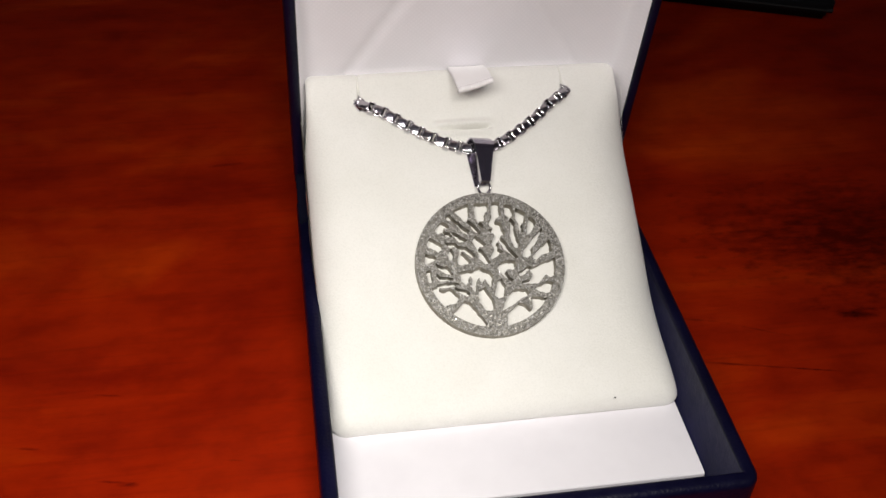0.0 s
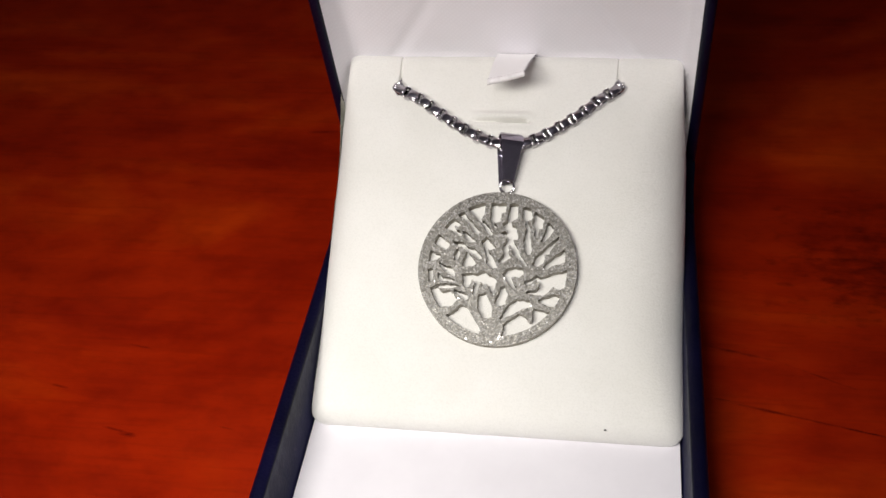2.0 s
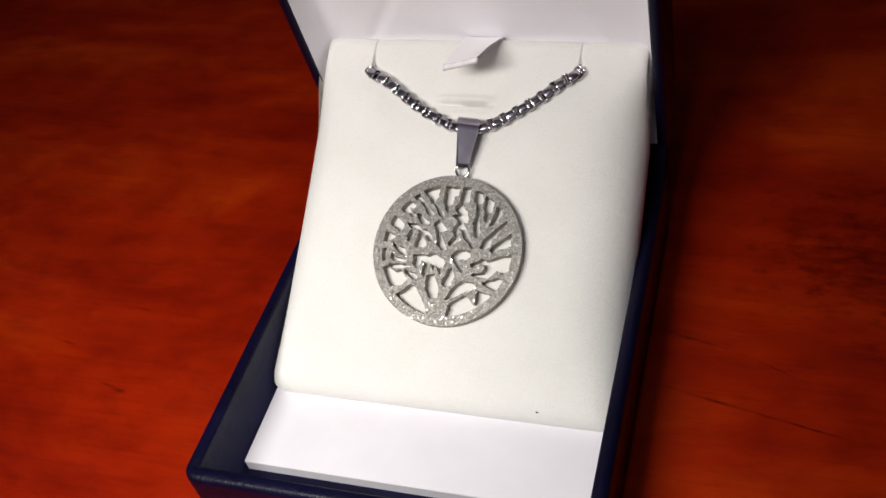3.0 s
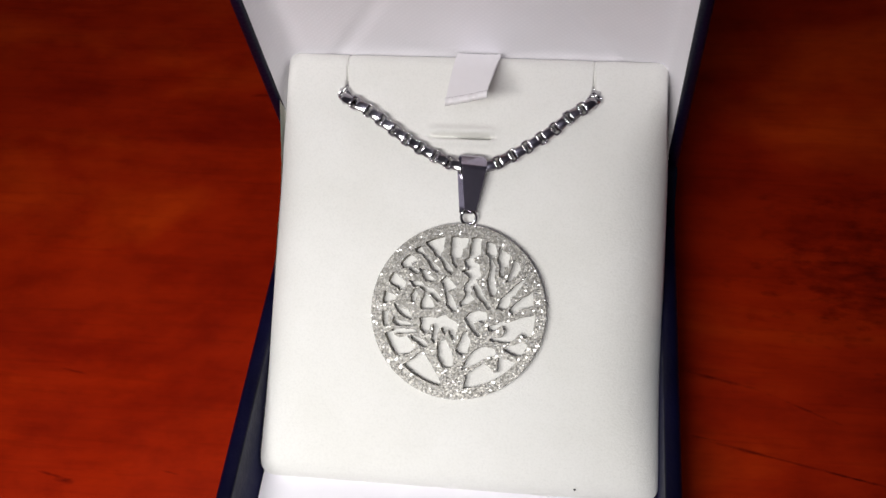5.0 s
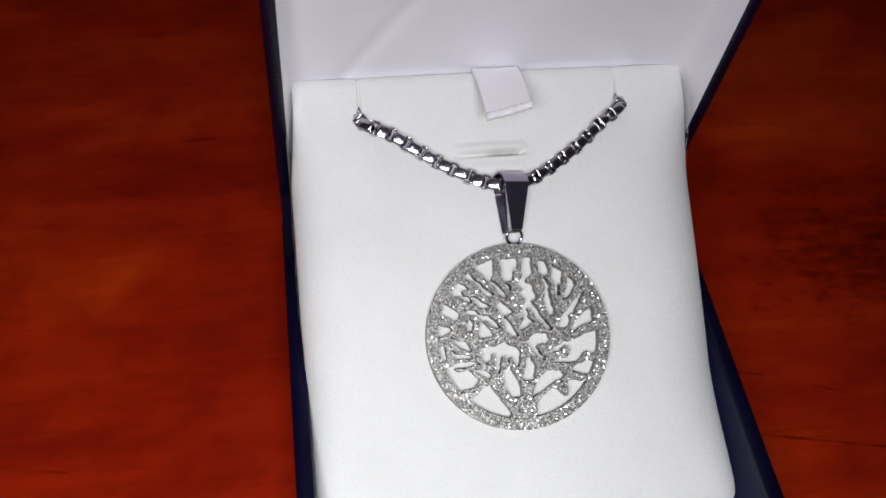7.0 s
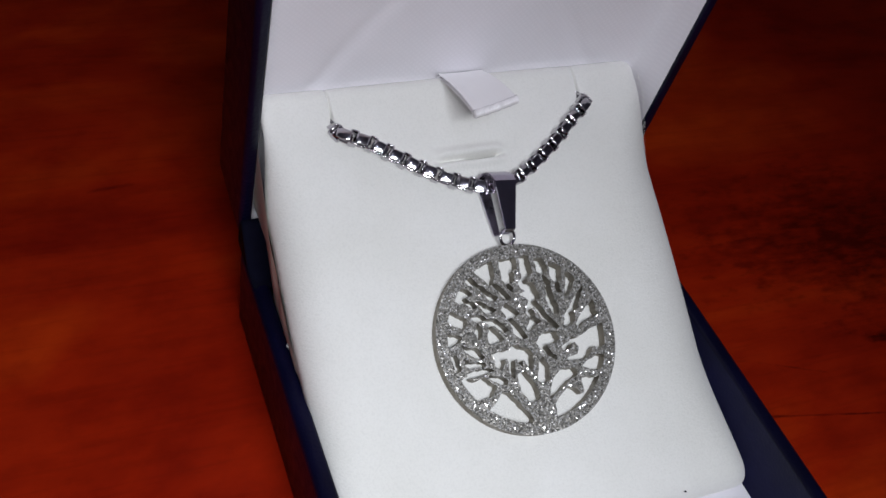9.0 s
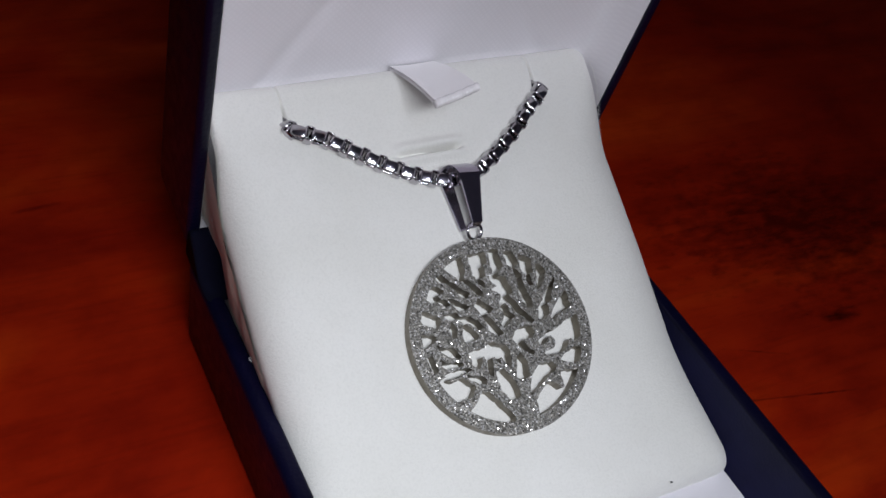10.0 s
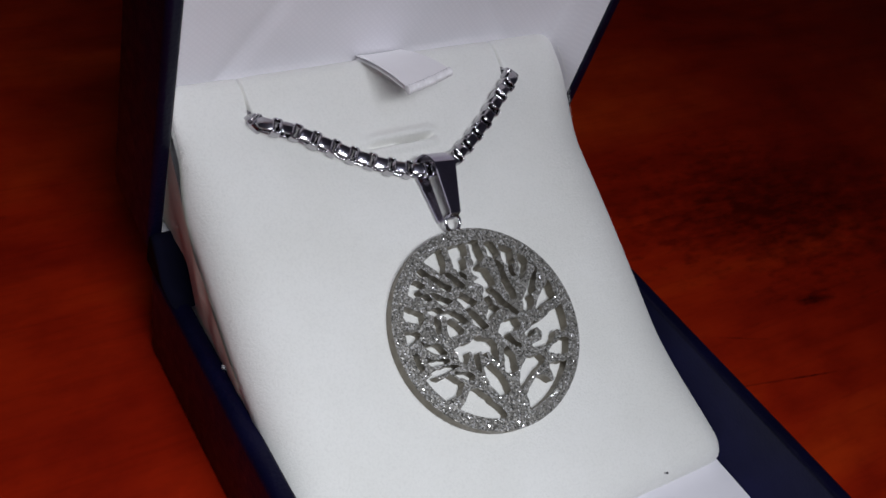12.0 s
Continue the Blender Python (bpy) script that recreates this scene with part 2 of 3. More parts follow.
# the unseen walls' lavender tint is there to colour the steel's reflections
PLASTER = make_plain("wall_plaster", (0.50, 0.48, 0.55), 0.9, 3.0)
BOARDS = make_plain("floor_boards", (0.10, 0.06, 0.04), 0.6, 2.0)


# ---- building helpers ----
def part(name, bm, mat, parent=None, label="", smooth=True):
    """Links a bmesh laid out in millimetres as one mesh object."""
    me = bpy.data.meshes.new(name)
    bmesh.ops.recalc_face_normals(bm, faces=bm.faces[:])
    bmesh.ops.scale(bm, vec=(MM, MM, MM), verts=bm.verts[:])
    bm.to_mesh(me)
    bm.free()
    return placed(name, me, mat, parent, label, smooth)


def placed(name, me, mat, parent=None, label="", smooth=True):
    if smooth:
        me.polygons.foreach_set("use_smooth", [True] * len(me.polygons))
    me.materials.append(mat)
    ob = new(name, me)
    ob.parent = parent
    if label:
        tagged(ob, label)
    return ob


def from_lists(name, verts, faces, mat, parent=None, label="", smooth=True):
    me = bpy.data.meshes.new(name)
    me.from_pydata([tuple(c * MM for c in v) for v in verts], [], faces)
    me.update()
    return placed(name, me, mat, parent, label, smooth)


def empty(name, label, category, at=(0, 0, 0)):
    ob = new(name)
    ob.empty_display_size = 0.01
    ob.location = at
    return tagged(ob, label, category)


def slab(bm, lo, hi):
    return bmesh.ops.create_cube(bm, size=1.0, matrix=Matrix.LocRotScale(
        [(a + b) / 2 for a, b in zip(lo, hi)], None, [b - a for a, b in zip(lo, hi)]))["verts"]


def round_loop(w, y0, y1, r, n=6):
    """A rounded rectangle, x within +-w, y from y0 to y1."""
    pts = []
    for cx, cy, a0 in ((w - r, y1 - r, 0), (-w + r, y1 - r, 90), (-w + r, y0 + r, 180), (w - r, y0 + r, 270)):
        for k in range(n + 1):
            a = radians(a0 + 90 * k / n)
            pts.append((cx + r * math.cos(a), cy + r * math.sin(a)))
    return pts


def tray(w, y0, y1, h, wall, floor, corner, lip):
    """An open tray with rounded corners and a rounded rim, its floor at z = 0, its opening up."""
    bm = bmesh.new()
    loops = []

    def ring(inset, z, r):
        loops.append([bm.verts.new((x, y, z)) for x, y in round_loop(w - inset, y0 + inset, y1 - inset, max(r, 0.3))])
    ring(0.9, 0.0, corner - 0.9)
    ring(0.25, 0.25, corner - 0.2)
    ring(0.0, 0.9, corner)
    for k in range(5):
        a = radians(90 * k / 4)
        ring(lip * (1 - math.cos(a)), h - lip + lip * math.sin(a), corner - lip * (1 - math.cos(a)))
    ring(wall - 0.5, h, corner - wall + 0.5)
    ring(wall - 0.12, h - 0.15, corner - wall + 0.1)
    ring(wall, h - 0.6, corner - wall)
    ring(wall, floor, corner - wall)
    n = len(loops[0])
    for a, b in zip(loops, loops[1:]):
        for k in range(n):
            bm.faces.new((a[k], a[(k + 1) % n], b[(k + 1) % n], b[k])).material_index = int(b is loops[-1])
    bm.faces.new(loops[0])
    bm.faces.new(loops[-1]).material_index = 1
    return bm


# ---- room ----
# room out of view, added to bounce light and fill the reflections
def build_room():
    for name, lo, hi, mat in (
            ("floor", (-1500, -1300, -790), (1500, 1500, -750), BOARDS),
            ("ceiling", (-1500, -1300, 1650), (1500, 1500, 1700), PLASTER),
            ("wall_north", (-1500, 1500, -750), (1500, 1580, 1650), PLASTER),
            ("wall_south", (-1500, -1380, -750), (1500, -1300, 1650), PLASTER),
            ("wall_east", (1500, -1300, -750), (1580, 1500, 1650), PLASTER),
            ("wall_west", (-1580, -1300, -750), (-1500, 1500, 1650), PLASTER)):
        bm = bmesh.new()
        slab(bm, lo, hi)
        tagged(part(name, bm, mat, smooth=False), "added unseen room surface, plain and dim", name.split("_")[0], kind="structure")


def build_table():
    table = empty("table", "reddish cherry wood table with dark grain", "table", (0, 0, -0.75))
    bm = bmesh.new()
    slab(bm, (-700, -420, 724), (700, 480, 750))
    bmesh.ops.bevel(bm, geom=bm.edges[:], offset=3, segments=3, affect="EDGES")
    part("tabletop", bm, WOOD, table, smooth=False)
    for x in (-640, 640):
        for y in (-370, 430):
            bm = bmesh.new()
            slab(bm, (x - 30, y - 30, 0), (x + 30, y + 30, 724))
            bmesh.ops.bevel(bm, geom=bm.edges[:], offset=3, segments=2, affect="EDGES")
            part("leg", bm, WOOD, table, smooth=False)
    return table


# ---- the box ----
HALF, DEEP, RIM = 37.9, 90.3, 17.46       # outer half width, depth, height of the base
LEAN_LID, LID_DEEP = -0.161, 15.75        # the lid leans a little to the front
WALL = 2.9
LID_UP = Vector((0, math.sin(LEAN_LID), math.cos(LEAN_LID)))
LID_BACK = Vector((0, math.cos(LEAN_LID), -math.sin(LEAN_LID)))


def lid_place(x, s, depth):
    """x, way up from the hinge and depth behind the rim's plane, in millimetres, into the world."""
    return Vector((x, 0, RIM)) + LID_UP * s + LID_BACK * depth


def build_box():
    box = empty("jewellery_box", "open navy leatherette jewellery box with white satin lid lining", "jewellery box")
    base = part("base", tray(HALF, -DEEP, 0, RIM, WALL, 1.2, 3.2, 1.3), NAVY, box, "navy grained leatherette tray")
    base.data.materials.append(NAVY_INSIDE)
    bm = tray(HALF, 0, DEEP, LID_DEEP, 2.2, 1.2, 3.2, 0.9)
    m = Matrix((Vector((1, 0, 0)), LID_UP, -LID_BACK)).transposed().to_4x4()
    m.translation = lid_place(0, 0.4, LID_DEEP)
    bmesh.ops.transform(bm, matrix=m, verts=bm.verts[:])
    lid = part("lid", bm, NAVY, box, "navy leatherette lid standing open")
    lid.data.materials.append(NAVY_INSIDE)
    # satin lining: steep sides, a back with two slanting folds
    nx, ns = 96, 96
    half, s0, s1 = HALF - 2.26, 2.0, DEEP - 2.3
    verts, faces = [], []
    for j in range(ns + 1):
        s = s0 + (s1 - s0) * j / ns
        for i in range(nx + 1):
            u = -1 + 2 * i / nx
            x = half * math.copysign(1 - (1 - abs(u)) ** 1.7, u)
            edge = min(half - abs(x), s - s0, s1 - s)
            rise = 1 - math.exp(-edge / 0.7)
            fold = 25 - 0.62 * (s - 26)
            over = max(0.0, abs(x) - max(fold, 7))
            soft = over * over / (over + 2.5)
            d = 9.6 - 0.17 * soft + 0.25 * math.sin(x * 0.21 + 1) * math.sin(s * 0.16)
            d += 0.5 * math.exp(-((abs(x) - max(fold, 7)) / 1.6) ** 2)
            verts.append(lid_place(x, s + 0.4, 0.4 + (d - 0.4) * rise))
    for j in range(ns):
        for i in range(nx):
            a = j * (nx + 1) + i
            faces.append((a, a + 1, a + nx + 2, a + nx + 1))
    from_lists("lid_lining", verts, faces, SATIN, lid, "white woven satin lining")
    # navy cloth gusset over the hinge at both ends
    for sx in (-1, 1):
        bm = bmesh.new()
        line = [(0.6, 17.0), (0.3, 20.5), (-0.6, 23.0), (-1.7, 24.0), (-2.9, 23.6), (-4.0, 22.0), (-5.2, 20.0), (-7.2, 18.4), (-11.5, 17.3), (-6, 16.0)]
        rows = []
        for x, k in ((HALF - 0.25, 0.94), (HALF - 0.9, 1.0), (HALF - 3.9, 1.0), (HALF - 4.9, 0.93)):
            rows.append([bm.verts.new((sx * x, -4 + (y + 4) * k, 20.5 + (z - 20.5) * k)) for y, z in line])
        n = len(line)
        for p, q in zip(rows, rows[1:]):
            for k in range(n):
                bm.faces.new((p[k], p[(k + 1) % n], q[(k + 1) % n], q[k]))
        bm.faces.new(rows[0])
        bm.faces.new(rows[-1])
        part("hinge_cover", bm, CLOTH, box, "dark navy cloth over the hinge")
    # gathered satin between the pad and the wall, near the hinge
    for sx in (-1,):
        verts, faces = [], []
        ny, nz = 40, 14
        for j in range(nz + 1):
            for i in range(ny + 1):
                y = -41 + 42.5 * i / ny
                t = j / nz
                drop = pad_drop(-PAD_HALF, (y + 63) / 0.866)
                top = max(15.8, 8 + 0.577 * (y + 63) - 1.155 * drop + 0.5)
                low = 15.5 + 8.0 * smooth_step(-15, -7, y)
                z = low + (top - low) * t
                fold = noise.noise(Vector((y * 0.30, z * 0.12, 3.0))) + 0.5 * noise.noise(Vector((y * 0.8, z * 0.35, 7.0)))
                x = 34.7 + (1.1 * t + 0.3 * math.sin(math.pi * t)) * min(1, (top - 15.5) / 6) + 0.7 * t * (1.2 - t) * fold
                verts.append((sx * x, y, z))
        for j in range(nz):
            for i in range(ny):
                a = j * (ny + 1) + i
                faces.append((a, a + 1, a + ny + 2, a + ny + 1))
        from_lists("side_lining", verts, faces, GATHERED, box, "crumpled white satin beside the pad")
    return box


# ---- the display pad ----
PAD_FOOT = Vector((0, -63.0, 8.0))
PAD_UP = Vector((0, math.cos(radians(30)), math.sin(radians(30))))
PAD_OUT = Vector((0, -math.sin(radians(30)), math.cos(radians(30))))
PAD_HALF, PAD_LONG = 35.0, 76.6
SLIT_L, SLIT_R = -23.6, 21.4


def on_pad(x, q, h):
    """x, way up the sloping pad from its front edge, height over it."""
    return Vector((x, 0, 0)) + PAD_FOOT + PAD_UP * q + PAD_OUT * h


PAD_FRAME = Matrix((Vector((1, 0, 0)), PAD_UP, PAD_OUT)).transposed().to_4x4()
PAD_FRAME.translation = PAD_FOOT


def smooth_step(a, b, x):
    t = min(1, max(0, (x - a) / (b - a)))
    return t * t * (3 - 2 * t)


def pad_drop(x, q):
    """How far the pad's side edges hang below its middle."""
    if x > 0:
        return 3.6 + 6.8 * smooth_step(-2, 25, q) - 7.9 * smooth_step(56, 72, q)
    return 3.6 + 1.6 * smooth_step(-2, 20, q) + 1.3 * smooth_step(15, 40, q) - 5.5 * smooth_step(56, 72, q)


def pad_height(x, q):
    """The pad's surface: rounded edges, two slits for the chain, one for the bail, a little slack."""
    dx = PAD_HALF - abs(x)
    drop = pad_drop(x, q)
    reach = 1.25 * drop + 1.0
    k = max(0.0, (reach - dx) / reach)
    h = -drop * (1 - math.sqrt(max(0.0, 1 - k ** 2.4)))
    k = max(0.0, (4.6 - q) / 4.6)
    h -= 4.2 * (1 - math.sqrt(max(0.0, 1 - k ** 2.1)))
    k = max(0.0, (q - PAD_LONG + 2.2) / 2.2)
    h -= 1.1 * k * k
    h += 0.22 * math.sin(x * 0.13 + 0.7) * math.sin(q * 0.11 + 0.4)
    for sx in (SLIT_L, SLIT_R):
        start = smooth_step(67.6, 68.6, q)
        h -= start * (2.2 - 1.6 * smooth_step(70, 74, q)) * math.exp(-((x - sx) / 0.17) ** 2)
        h -= start * smooth_step(71.6, 69.4, q) * 2.6 * math.exp(-((x - sx) / 0.34) ** 2)
        h -= start * 0.18 * math.exp(-((x - sx) / 2.2) ** 2)
    along = smooth_step(-7.9, -6.9, x) * smooth_step(3.9, 2.9, x)
    ridge = smooth_step(-9.2, -6, x) * smooth_step(5.2, 2.4, x)
    h += ridge * 0.85 * (math.exp(-((q - 63.0) / 0.8) ** 2) + math.exp(-((q - 60.9) / 0.8) ** 2))
    h -= along * (1.2 + 2.2 * smooth_step(-3, -0.5, x)) * math.exp(-((q - 61.9) / 0.34) ** 2)
    return h


def build_insert():
    insert = empty("display_insert", "white flocked display pad on a folded white card", "display pad", (0, -0.04, 0.0012))
    insert_offset = Matrix.Translation((0, 0.04, -0.0012))
    xs, x = [], -PAD_HALF
    while x < PAD_HALF:
        xs.append(x)
        near = min(abs(x - SLIT_L), abs(x - SLIT_R), (PAD_HALF - abs(x)) * 0.6)
        x += 0.09 if min(abs(x - SLIT_L), abs(x - SLIT_R)) < 0.8 else 0.2 if near < 1.2 else (0.3 if near < 3.2 else 0.8)
    xs.append(PAD_HALF)
    qs, q = [], 0.0
    while q < PAD_LONG:
        qs.append(q)
        near = min(abs(q - 61.9) * 0.8, q * 0.45)
        q += 0.14 if near < 0.9 else (0.3 if near < 2.2 or 67 < q < 69.5 else 0.8)
    qs.append(PAD_LONG)
    nx, nq = len(xs), len(qs)
    verts, faces = [], []
    for q in qs:
        for x in xs:
            r = 3.0
            dx = PAD_HALF - abs(x)
            if q < r and dx < r:                      # rounded front corners
                t = math.hypot(r - dx, r - q)
                if t > r:
                    k = r / t
                    xx = math.copysign(PAD_HALF - r + (r - dx) * k, x)
                    qq = r - (r - q) * k
                    verts.append(on_pad(xx, qq, -4.4 - 0.8 * (t - r)))
                    continue
            k = abs(x) / PAD_HALF
            if x < 0:                                 # its sides are not quite straight
                slew = 0.6 * smooth_step(62, 72, q) - 0.6 * smooth_step(12, 40, q) * smooth_step(66, 58, q)
            else:
                slew = 0.2 + 0.1 * smooth_step(25, 45, q) - 1.3 * smooth_step(56, 72, q)
            verts.append(on_pad(x + slew * k * k, q, pad_height(x, q)))
    for j in range(nq - 1):
        for i in range(nx - 1):
            a = j * nx + i
            faces.append((a, a + 1, a + nx + 1, a + nx))
    # skirt
    border = [i for i in range(nx)] + [j * nx + nx - 1 for j in range(1, nq)] + [(nq - 1) * nx + i for i in range(nx - 2, -1, -1)] + [j * nx for j in range(nq - 2, 0, -1)]
    first = len(verts)
    for k in border:
        v = verts[k]
        q = (v - PAD_FOOT).dot(PAD_UP)
        verts.append(on_pad(v.x * 0.97, q + 0.4, min(-6.2, (v - PAD_FOOT).dot(PAD_OUT) - 1.2)))
    n = len(border)
    for k in range(n):
        faces.append((border[k], first + k, first + (k + 1) % n, border[(k + 1) % n]))
    faces.append(tuple(first + k for k in range(n)))
    pad = from_lists("pad", verts, faces, FLOCK, insert, "white flocked sloping pad with slits")
    # short loose fibres along the pad's edges
    rnd = random.Random(5)
    fv, ff = [], []
    for _ in range(5200):
        side = rnd.choice((-1, 1, 0))
        if side:
            q = rnd.uniform(2.5, 74)
            x = side * (PAD_HALF - abs(rnd.gauss(0, 0.5)))
        else:
            x = rnd.uniform(-PAD_HALF + 2.5, PAD_HALF - 2.5)
            q = abs(rnd.gauss(0, 0.5))
        p = on_pad(x, q, pad_height(x, q) - 0.05)
        d = (PAD_OUT * rnd.uniform(0.2, 0.9) + Vector((side * rnd.uniform(0.2, 1.0), 0, 0)) + PAD_UP * (rnd.uniform(-0.5, 0.5) if side else rnd.uniform(-1.0, 0.0))).normalized()
        w = d.cross(Vector((rnd.uniform(-1, 1), rnd.uniform(-1, 1), rnd.uniform(-1, 1)))).normalized() * 0.022
        k = len(fv)
        fv += [p - w, p + w, p + d * rnd.uniform(0.15, 0.42)]
        ff.append((k, k + 1, k + 2))
    tagged(from_lists("fuzz", fv, ff, FLOCK, pad, smooth=False), kind="stuff")
    # flat card with its front edge folded down
    bm = bmesh.new()
    prof = [(-77.7, 1.25), (-77.75, 3.9), (-77.5, 4.2), (-60, 4.25), (-58.5, 4.2), (-57.5, 4.3), (-57.5, 1.25)]
    rows = [[bm.verts.new((x, y, z - 0.05)) for y, z in prof] for x in (-34.55, 34.55)]
    for k in range(len(prof)):
        bm.faces.new((rows[0][k], rows[0][(k + 1) % len(prof)], rows[1][(k + 1) % len(prof)], rows[1][k]))
    for r in rows:
        bm.faces.new(r)
    part("card_flap", bm, CARD, insert, "plain white card flap with a folded front edge", smooth=False)
    # back support under the pad
    bm = bmesh.new()
    prof = [(-58, 1.3), (-2.5, 1.3), (-2.5, 33.0), (-57.0, 1.5)]
    rows = [[bm.verts.new((x, y, z)) for y, z in prof] for x in (-32.0, 32.0)]
    for k in range(len(prof)):
        bm.faces.new((rows[0][k], rows[0][(k + 1) % len(prof)], rows[1][(k + 1) % len(prof)], rows[1][k]))
    for r in rows:
        bm.faces.new(r)
    part("card_support", bm, CARD, insert, smooth=False)
    # folded ribbon
    verts, faces = [], []
    ny, nw = 44, 8
    for i in range(ny + 1):
        t = i / ny
        if t < 0.46:
            k, layer = t / 0.46, 1.0
        elif t < 0.54:
            k, layer = 1.0, math.cos(math.pi * (t - 0.46) / 0.08)
        else:
            k, layer = (1 - t) / 0.46, -1.0
        bulge = 0.28 * math.sin(math.pi * (t - 0.46) / 0.08) if 0.46 <= t < 0.54 else 0.0
        for j in range(nw + 1):
            w = -1 + 2 * j / nw
            y = 4.6 - (15.4 + bulge) * k + 0.2 * w * k
            z = 45.3 + 7.1 * k - 2.1 * k * k + 0.9 * w * k + layer * (0.28 + 0.25 * k * (1 - k)) + 0.15 * w * w
            verts.append((-0.3 + 0.7 * (1 - k) + w * (4.0 - 0.5 * k), y, z))
    for i in range(ny):
        for j in range(nw):
            a = i * (nw + 1) + j
            faces.append((a, a + 1, a + nw + 2, a + nw + 1))
    from_lists("pull_ribbon", verts, faces, RIBBON, insert, "folded white satin ribbon tab")
    bm = bmesh.new()
    rows = []
    for k in range(61):                             # the thick rolled end, puckered by its stitches
        w = -1 + 2 * k / 60
        c = Vector((-0.3 + w * 3.55, -10.95 + 0.2 * w, 50.3 + 0.9 * w + 0.15 * w * w))
        fat = 0.62 + 0.035 * math.sin(k * 1.57) + 0.03 * math.sin(k * 0.43)
        rows.append([bm.verts.new(c + Vector((0, 1.15 * fat * math.cos(a), fat * math.sin(a)))) for a in [2 * math.pi * i / 10 for i in range(10)]])
    for p, q in zip(rows, rows[1:]):
        for i in range(10):
            bm.faces.new((p[i], p[(i + 1) % 10], q[(i + 1) % 10], q[i]))
    bm.faces.new(rows[0])
    bm.faces.new(rows[-1])
    part("hem", bm, HEM, insert.children[-1], "thick rolled white hem")
    for ob in insert.children:
        ob.matrix_parent_inverse = insert_offset
    return insert


# ---- the necklace ----
PENDANT_X, PENDANT_Q, PENDANT_R = -0.5, 30.95, 15.15
RIM_INSIDE, OPENING = 0.878, 0.12     # inner edge of the rim, and how far each opening is cut past its line


def tree_field():
    """Signed field of the cut-out disc on a square grid, in millimetres: positive in metal.
    The openings between the boughs are drawn one by one round the tree, from the rim's top down to its foot."""
    n = 380
    a = np.linspace(-1.02, 1.02, n) * PENDANT_R
    gx, gy = np.meshgrid(a, a)
    r = np.hypot(gx, gy)
    # an uneven, hand-drawn outline
    wx = gx + 0.05 * np.sin(gy * 2.9 + 1.3 * np.sin(gx * 1.1)) + 0.04 * np.sin(gy * 5.3 + gx * 2.1)
    wy = gy + 0.05 * np.sin(gx * 3.1 + 1.1 * np.sin(gy * 1.2) + 2) + 0.04 * np.sin(gx * 5.1 - gy * 2.6)
    metal = np.full_like(gx, 1e3)

    def hole(*line):
        """An opening: distance to its outline, negative inside."""
        nonlocal metal
        best, crossed = np.full_like(gx, 1e3), np.zeros(gx.shape, bool)
        for (x0, y0), (x1, y1) in zip(line, line[1:] + line[:1]):
            dx, dy = x1 - x0, y1 - y0
            t = np.clip(((wx - x0) * dx + (wy - y0) * dy) / (dx * dx + dy * dy + 1e-9), 0, 1)
            best = np.minimum(best, np.hypot(wx - x0 - t * dx, wy - y0 - t * dy))
            if y0 != y1:
                crossed ^= ((y0 > wy) != (y1 > wy)) & (wx < dx * (wy - y0) / dy + x0)
        metal = np.minimum(metal, np.where(crossed, -best, best) - OPENING)
    hole((-6.2, 11.7), (-4.6, 12.4), (-3.1, 12.8), (-3.1, 10.8), (-3.8, 9.4), (-4.3, 9.2), (-5.2, 10.4), (-5.8, 11.1))
    hole((-8.1, 10.4), (-7.2, 10.8), (-6.4, 9.8), (-5.5, 9.1), (-5, 8.3), (-3.5, 7), (-4, 6.5), (-5.1, 7.2), (-5.9, 8.6), (-6.9, 9.6), (-7.6, 9.7))
    hole((-1.8, 12.8), (1, 12.8), (0.9, 11.1), (0.1, 10.8), (0, 9.3), (-0.7, 8.9), (-1.3, 9.3), (-1.9, 9.7))
    hole((-3.8, 9.4), (-3.3, 9.2), (-2.1, 8), (-1.3, 6.7), (-1.6, 6.2), (-2.5, 7), (-3.5, 8.7))
    hole((-1.6, 9.2), (-0.6, 8.1), (-0.6, 7.5), (-1.4, 8.2))
    hole((-10.5, 7.7), (-9.8, 8.7), (-8.9, 9.3), (-8.3, 9.1), (-7.6, 8.3), (-7.7, 8.1), (-8.8, 8.1), (-8.9, 7.8), (-8.3, 7.2), (-7.5, 6.8), (-7.3, 6), (-8.1, 6.2), (-9.1, 7.2), (-9.9, 7))
    hole((-12.4, 4.8), (-12, 6.2), (-10.8, 5.5), (-9.4, 4.5), (-9.5, 3.8), (-10.3, 3.1), (-11.3, 3.8), (-12.2, 4.3))
    hole((-7.1, 7), (-6.2, 6.7), (-5.6, 6), (-4.2, 5.2), (-5, 4.8), (-5.9, 5), (-6.6, 6))
    hole((-8.6, 4.8), (-6.9, 4.7), (-6, 3.9), (-4.5, 3.5), (-3.4, 2.5), (-3.1, 1.6), (-3.7, 1.4), (-4.6, 2.5), (-5.8, 3.1), (-7, 3.9), (-8.2, 4))
    hole((-5.9, 2.9), (-5.1, 2.1), (-4.1, 0.6), (-4.8, 0.1), (-6.5, 0.1), (-6.5, 1.4))
    hole((-8.4, 2.2), (-7.7, 3.6), (-7.3, 2.6), (-7.7, 1.2), (-8.2, 1.2))
    hole((-13.6, 0.8), (-13.2, 2.9), (-10.9, 2), (-11.6, 1.2), (-13, 0.8))
    hole((-3.2, 5), (-2.4, 6), (-0.5, 3.9), (-1.2, 3.5), (-1.9, 3.8), (-2, 3.4), (-0.9, 1.8), (0, 0.1), (-1.1, -0.2), (-2, 0.9), (-2.3, 2.8))
    hole((-13.5, -1.1), (-12.3, -0.6), (-12.2, -3), (-13, -3.2), (-13.5, -2.4))
